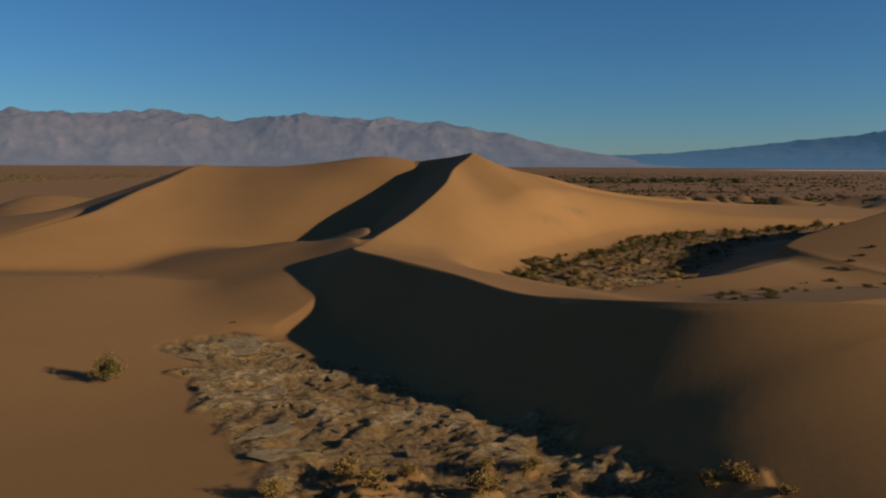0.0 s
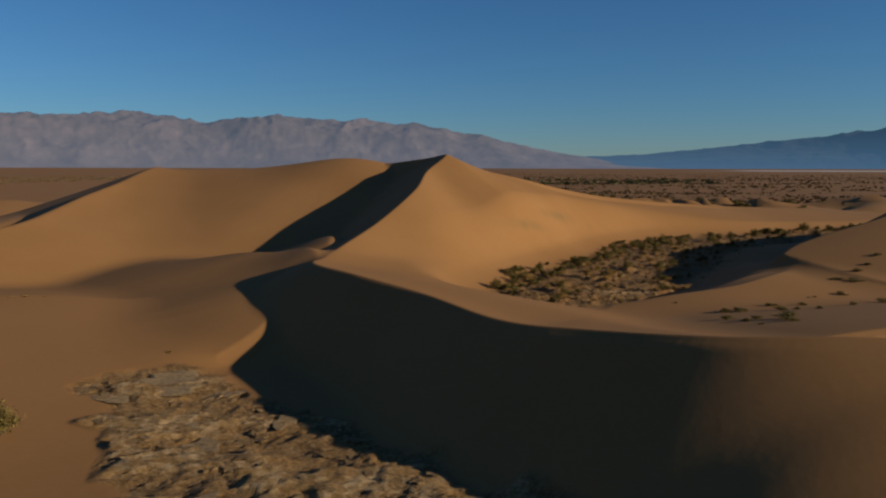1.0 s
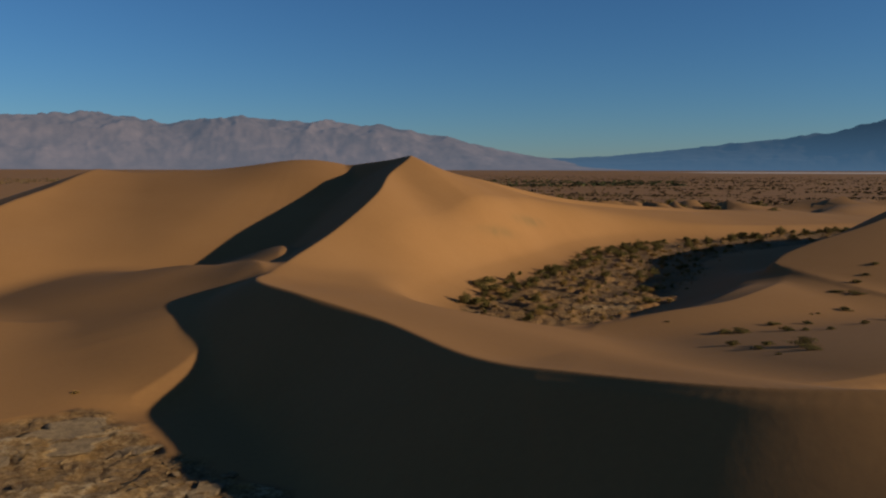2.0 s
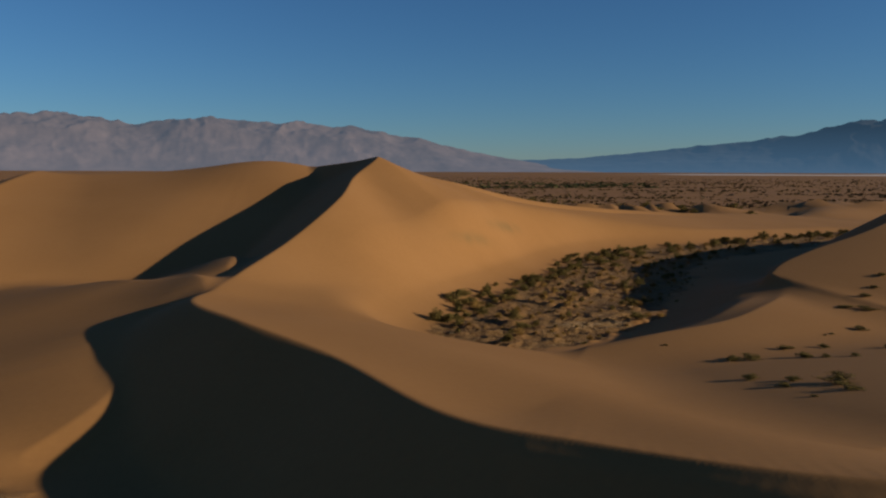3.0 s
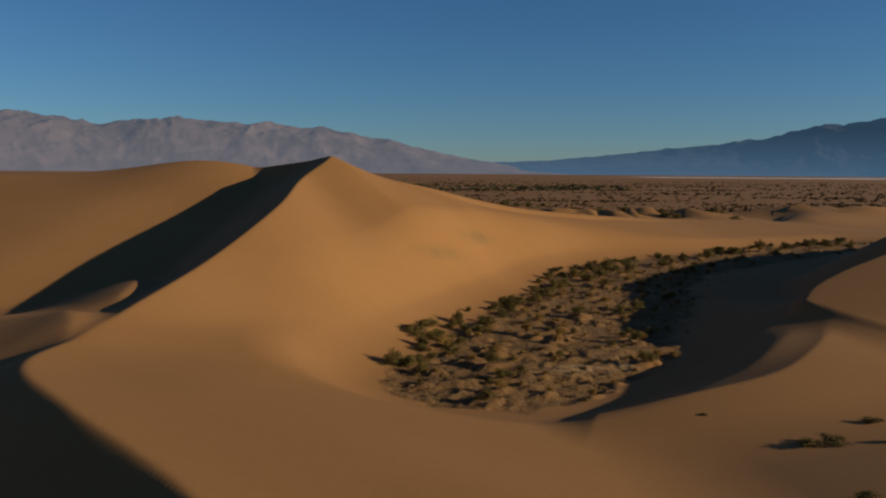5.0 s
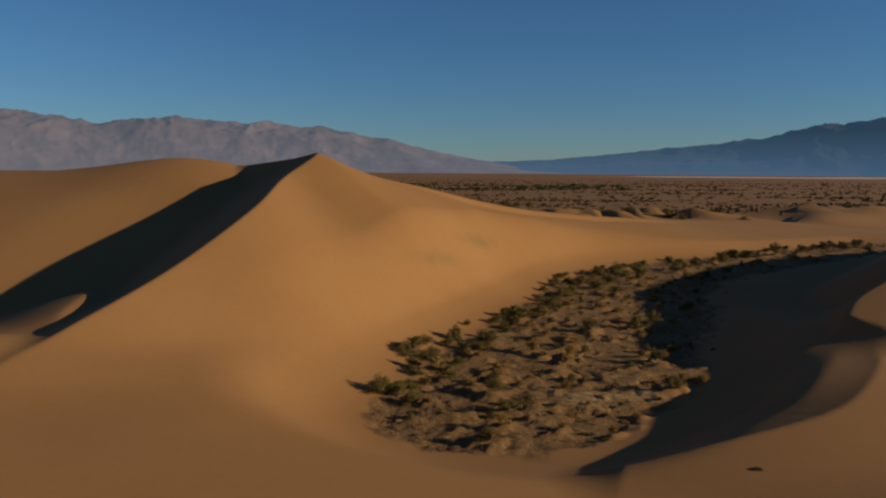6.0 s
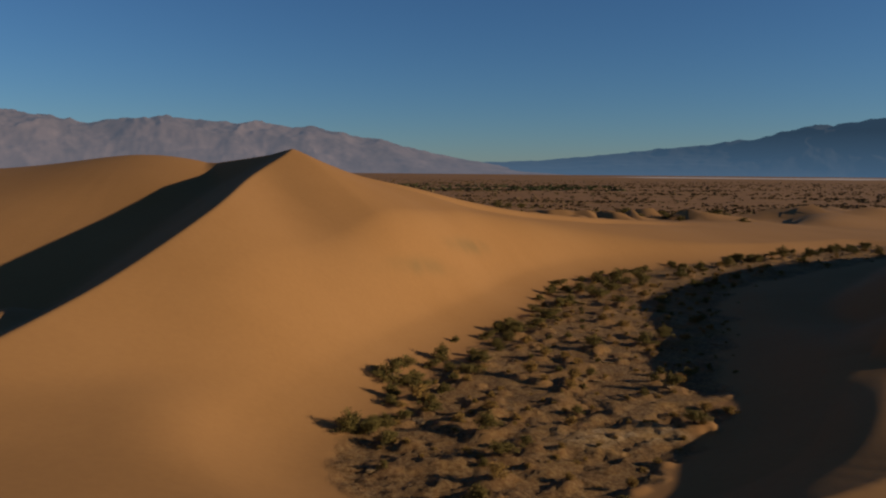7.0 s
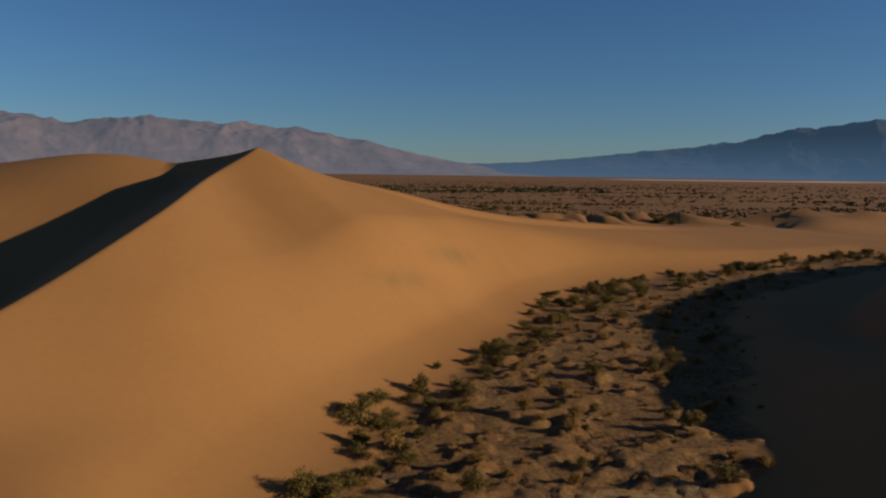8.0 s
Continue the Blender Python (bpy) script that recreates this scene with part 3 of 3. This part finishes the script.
# ---- desert bushes ----
def shrub_meshes(seed, width, height, leaves, leaf, dry):
    """Stems that fan out from the root, and small leaf clusters gathered round their ends."""
    rnd = random.Random(seed)
    sv, sf, lv, lf = [], [], [], []
    ends = []
    for k in range(rnd.randint(11, 16)):
        a, lean = rnd.uniform(0, 2 * math.pi), rnd.uniform(0.15, 1.0)
        tip = Vector((math.cos(a) * lean * width / 2, math.sin(a) * lean * width / 2, height * (1.0 - 0.75 * lean ** 2) * rnd.uniform(0.7, 1.1)))
        mid = tip * 0.5 + Vector((rnd.uniform(-0.06, 0.06), rnd.uniform(-0.06, 0.06), 0.10)) * height
        path, thick = [Vector((0, 0, -0.12)), mid, tip], (0.028, 0.018, 0.006)
        base = len(sv)
        for p, w in zip(path, thick):
            sv += [tuple(p + Vector((w * math.cos(q), w * math.sin(q), 0))) for q in (0, 2.1, 4.2)]
        for m in range(2):
            for q in range(3):
                n2 = (q + 1) % 3
                sf.append((base + 3 * m + q, base + 3 * m + n2, base + 3 * m + 3 + n2, base + 3 * m + 3 + q))
        ends += [(tip, 0.2), (mid.lerp(tip, 0.5), 0.26), (mid * 0.9, 0.26)]
    for k in range(leaves):
        p, spread = rnd.choice(ends)
        c = p + Vector([rnd.gauss(0, spread * 0.42 * f) for f in (width * 0.75, width * 0.75, height * 0.75)])
        if c.z < 0.02:
            c.z = rnd.uniform(0.03, 0.2)
        n = Vector((rnd.gauss(0, 1), rnd.gauss(0, 1), rnd.gauss(0.2, 0.8))).normalized()
        u = n.orthogonal().normalized()
        v = n.cross(u)
        turn = rnd.uniform(0, 6.28)
        u, v = u * math.cos(turn) + v * math.sin(turn), v * math.cos(turn) - u * math.sin(turn)
        a, b = leaf * rnd.uniform(0.7, 1.5), leaf * rnd.uniform(0.25, 0.55)
        base = len(lv)
        lv += [tuple(c - u * a), tuple(c + v * b), tuple(c + u * a), tuple(c - v * b)]
        lf.append((base, base + 1, base + 2, base + 3))
    out = []
    for name, vs, fs, mat in (("branchwork", sv, sf, TWIG), ("foliage", lv, lf, STRAW if dry else GREEN)):
        me = bpy.data.meshes.new(name)
        me.from_pydata(vs, [], fs)
        me.materials.append(mat)
        out.append((name, me))
    return out


def shrub(name, seed, width, height, leaves, leaf, dry, label):
    root = new(name)
    root.empty_display_size = 0.3
    for part_name, me in shrub_meshes(seed, width, height, leaves, leaf, dry):
        new(part_name, me).parent = root
    return tagged(root, label, "bush")


GREEN_LABEL = "olive-green low desert bush rooted in wind-blown sand"
DRY_LABEL = "straw-coloured dried desert bush on cracked mud ground"
KINDS = [shrub("creosote_bush", 500 + i, w, h, n, 0.05, False, GREEN_LABEL) for i, (w, h, n) in
         enumerate(((2.1, 0.95, 2300), (1.8, 0.75, 1900), (1.5, 0.7, 1600), (2.5, 0.85, 2600)))]
DRY = [shrub("dry_bush", 540 + i, w, h, n, 0.045, True, DRY_LABEL) for i, (w, h, n) in
       enumerate(((1.6, 0.6, 1500), (1.2, 0.45, 1100), (1.4, 0.65, 1300)))]
USED = set()


def plant(kinds, x, y, size, turn, group, tall=1.0):
    """Sets a bush on the ground; the first of a kind is moved, the others are copies."""
    kind = kinds[int(turn * 7.3) % len(kinds)]
    m = pose(x, y, ground_at(x, y) - 0.03, 0, 0, turn)
    if kind.name in USED:
        ob = copy_thing(kind, m)
    else:
        USED.add(kind.name)
        ob, ob.matrix_basis = kind, m
    ob.scale = (size, size, size * tall * (0.85 + 0.3 * ((turn * 0.37) % 1)))
    tagged(ob, group=group)
    return ob


def plant_row(places, kinds, size, group, seed, tall=1.0):
    rnd = random.Random(seed)
    for x, y, f in places:
        plant(kinds, x, y, size * f, rnd.uniform(0, 360), group, tall)


# single bush on open sand, bushes among the near mud plates, bushes on the sand to the right
plant(KINDS[:1], -17.8, 41.4, 0.95, 40, "", 1.5)
plant(DRY, -14.2, 54.5, 0.35, 100, "")
# three flat bushes added in a line, standing in for a low scarp's shadow
for x, y, size in ((-29.7, 66.3, 0.34), (-28.7, 66.8, 0.42), (-27.6, 67.3, 0.3)):
    tagged(plant(DRY, x, y, size, 210 + 50 * size, "low bushes on open sand", 0.6), "low dried brown bush added for a dark streak on open dune sand")
plant_row([(2.1, 29.4, 0.8), (3.9, 29.3, 0.8), (-3.3, 28.9, 1.2), (-2.2, 27.5, 1.2), (-1.0, 28.6, 0.9), (9.75, 26.4, 1.1), (10.7, 26.2, 1.1), (12.1, 25.1, 0.6),
           (-5.9, 26.9, 1.0), (1.8, 27.2, 1.2), (4.6, 25.6, 1.0), (6.5, 24.4, 1.1), (-1, 24, 1), (3, 22, 1)],
          DRY, 1.0, "bushes on the near mud flat", 2)
plant_row([(23.6, 62.2, 1.25), (24.7, 62.3, 1.0), (25.3, 62.6, 0.6), (27.9, 64.3, 0.9), (28.4, 64.4, 0.6), (27.3, 61.3, 1.2), (30.4, 64.2, 0.9),
           (28.2, 60.6, 0.8), (21.0, 55.6, 1.0), (22.2, 54, 0.9), (21, 52.7, 0.75), (23.3, 52.2, 1.3), (22.5, 50.4, 0.8), (36, 68.8, 1.1),
           (40.2, 74, 1.1), (39.2, 74.8, 0.9), (42.2, 77, 1.1), (29.5, 60, 0.8), (33.2, 67.6, 0.4), (32.6, 67.4, 0.35), (20.6, 50, 0.4),
           (21.6, 66.8, 0.4), (33.4, 62.5, 0.8), (37, 64.5, 1.0), (41, 68, 0.9), (44.5, 79, 0.9), (47, 81.5, 1.1), (45.5, 72.5, 0.9)],
          KINDS[1:], 0.6, "bushes on the sand slope", 3, 0.6)
plant_row([(75, 320, 1.6), (78, 316, 1.4), (80, 306, 1.5), (79.6, 235.4, 1.4), (87, 233.3, 1.5), (91, 236, 1.2), (96, 222, 1.0), (112, 221, 1.1),
           (68, 262, 1.3), (72, 268, 1.2), (101, 240, 1.3), (106, 252, 1.4), (122, 246, 1.3), (128, 262, 1.5), (60, 275, 1.2), (92, 262, 1.4)],
          KINDS, 1.35, "bushes at the edge of the plain", 5)
# the far flat: large ones along the foot of the dune, then a loose cover
plant_row([(9.1, 83.3, 0.8), (10.0, 83.2, 0.6), (10.9, 84.2, 0.5), (11.9, 85.3, 0.45), (11.6, 88.5, 0.75), (11.9, 91.3, 0.95), (12.6, 90.6, 0.5),
           (13.4, 91.9, 0.45), (15.7, 96.1, 0.95), (14.8, 94.2, 0.5), (17.4, 100.4, 0.5), (20.1, 102.1, 0.55), (21.5, 104.4, 0.7), (22.6, 104.4, 0.95),
           (24.8, 105.7, 0.7), (29.6, 114.4, 0.9), (31.2, 116.1, 1.0), (34.8, 119.2, 1.1), (38.1, 123.8, 1.0), (41.3, 129.6, 1.1), (51, 133.4, 1.2),
           (27, 109, 0.7), (44.5, 130.5, 1.0), (56, 138, 1.1), (62, 142, 1.2), (68, 145.5, 1.1), (75, 149.5, 1.2), (82, 153.5, 1.2), (89, 158, 1.2)],
          KINDS, 1.0, "bushes along the foot of the dune", 4, 1.35)


def cover(count, seed, at_edge, small, large):
    rnd = random.Random(seed)
    c = curve_rows(FAR_FLAT, 0.5)
    d = np.gradient(c[:, :2], axis=0)
    made, tries = 0, 0
    while made < count and tries < 5000:
        tries += 1
        i = int(len(c) * rnd.random() ** 1.15)
        edge = rnd.random() < at_edge
        u = rnd.uniform(0.7, 1.0) if edge else rnd.uniform(-1.0, 0.8)
        nx, ny = -d[i, 1], d[i, 0]
        k = u * c[i, 2] / math.hypot(nx, ny)
        x, y = c[i, 0] + nx * k + rnd.uniform(-1, 1), c[i, 1] + ny * k + rnd.uniform(-1, 1)
        if ground_at(x, y) > 0.7:
            continue
        plant(KINDS if edge or rnd.random() < 0.15 else DRY, x, y, rnd.uniform(0.5, 0.95) if edge else rnd.uniform(small, large), rnd.uniform(0, 360),
              "bushes on the far mud flat")
        made += 1


cover(85, 6, 0.8, 0.3, 0.7)
cover(170, 7, 0.08, 0.16, 0.4)
crowns = random.Random(73)
for mx, my, r, h in FAR_MOUNDS:
    if crowns.random() < 0.92:
        plant(DRY if crowns.random() < 0.7 else KINDS, mx, my, r * crowns.uniform(0.5, 0.9), crowns.uniform(0, 360), "bushes on the far mud flat", 1.25)


# ---- scrub on the plain: too much to count ----
def scrub(count, seed, near, far, left, right, size, thin, mat):
    """Low bushes over a sector of the plain, gathered in streaks that run across the view."""
    rnd = np.random.RandomState(seed)
    bear, r = np.radians(rnd.uniform(left, right, count)), near * (far / near) ** rnd.rand(count)
    x, y = r * np.sin(bear), r * np.cos(bear)
    z, _, plain, _, _ = land(x, y)
    cluster = fractal(x / 70, y / 22, 4, 77)
    keep = (plain > 0.08) & (rnd.rand(count) < smooth(0.44, 0.6, cluster) + thin)
    x, y, z = x[keep], y[keep], z[keep]
    verts, faces = [], []
    for px, py, pz in zip(x, y, z):
        w = size * rnd.uniform(0.4, 1.0) ** 1.5
        h = w * rnd.uniform(0.5, 0.9)
        for k in range(6):
            a, b = rnd.uniform(0, 6.28), rnd.uniform(0.3, 0.6) * w
            cx, cy = px + rnd.normal(0, 0.45 * w), py + rnd.normal(0, 0.45 * w)
            base, top, ca, sa = len(verts), h * rnd.uniform(0.45, 1.0), b * math.cos(a), b * math.sin(a)
            verts += [(cx - ca, cy - sa, pz - 0.1), (cx + ca, cy + sa, pz - 0.1), (cx + 0.6 * ca, cy + 0.6 * sa + 0.3 * w, pz + 0.8 * top),
                      (cx - 0.4 * ca, cy - 0.4 * sa - 0.2 * w, pz + top)]
            faces.append((base, base + 1, base + 2, base + 3))
    ob = mesh_object("scrub", verts, faces, mat, False)
    return tagged(ob, "low olive-brown scrub scattered over the gravel plain", "scrub", kind="stuff")


scrub(9000, 9, 215, 420, -2, 46, 1.05, 0.12, SCRUB)
scrub(8000, 10, 420, 1600, -4, 46, 1.7, 0.12, SCRUB)
scrub(1400, 11, 600, 900, 6.5, 22, 2.6, 0.08, FAR_SCRUB)
scrub(7000, 12, 420, 1100, -40, -10, 1.7, 0.3, SCRUB)

# ---- the mud plates, last ----
for k, (x, y, size, thick, turn) in enumerate([(-12.8, 50.2, 2.5, 0.12, 8), (-12.2, 47.9, 1.9, 0.07, 30), (-14.8, 46.6, 1.3, 0.06, 150), (-9.6, 48.2, 1.2, 0.07, 200),
                                               (-8.6, 40.4, 1.4, 0.06, 110), (-7.4, 34.2, 1.6, 0.07, 60), (-6.6, 31, 1.3, 0.06, 10), (-5.5, 43.5, 1.1, 0.06, 80)]):
    slab = new("mud_plate", SLABS[k % len(SLABS)])
    slab.parent = ground
    top = np.mean([sample(x + size * 0.5 * math.cos(a), y + size * 0.4 * math.sin(a)) for a in range(6)])
    slab.matrix_basis = pose(x, y, top + 0.03, 2 * math.sin(k), 2 * math.cos(2 * k), turn) @ Matrix.Diagonal((size, size, thick, 1))
scatter_plates(NEAR_FLAT, 150, 31, (0.1, 0.7), 0.0, 0.85)
scatter_plates(FAR_FLAT, 80, 32, (0.12, 0.6), 0.0, 0.35)
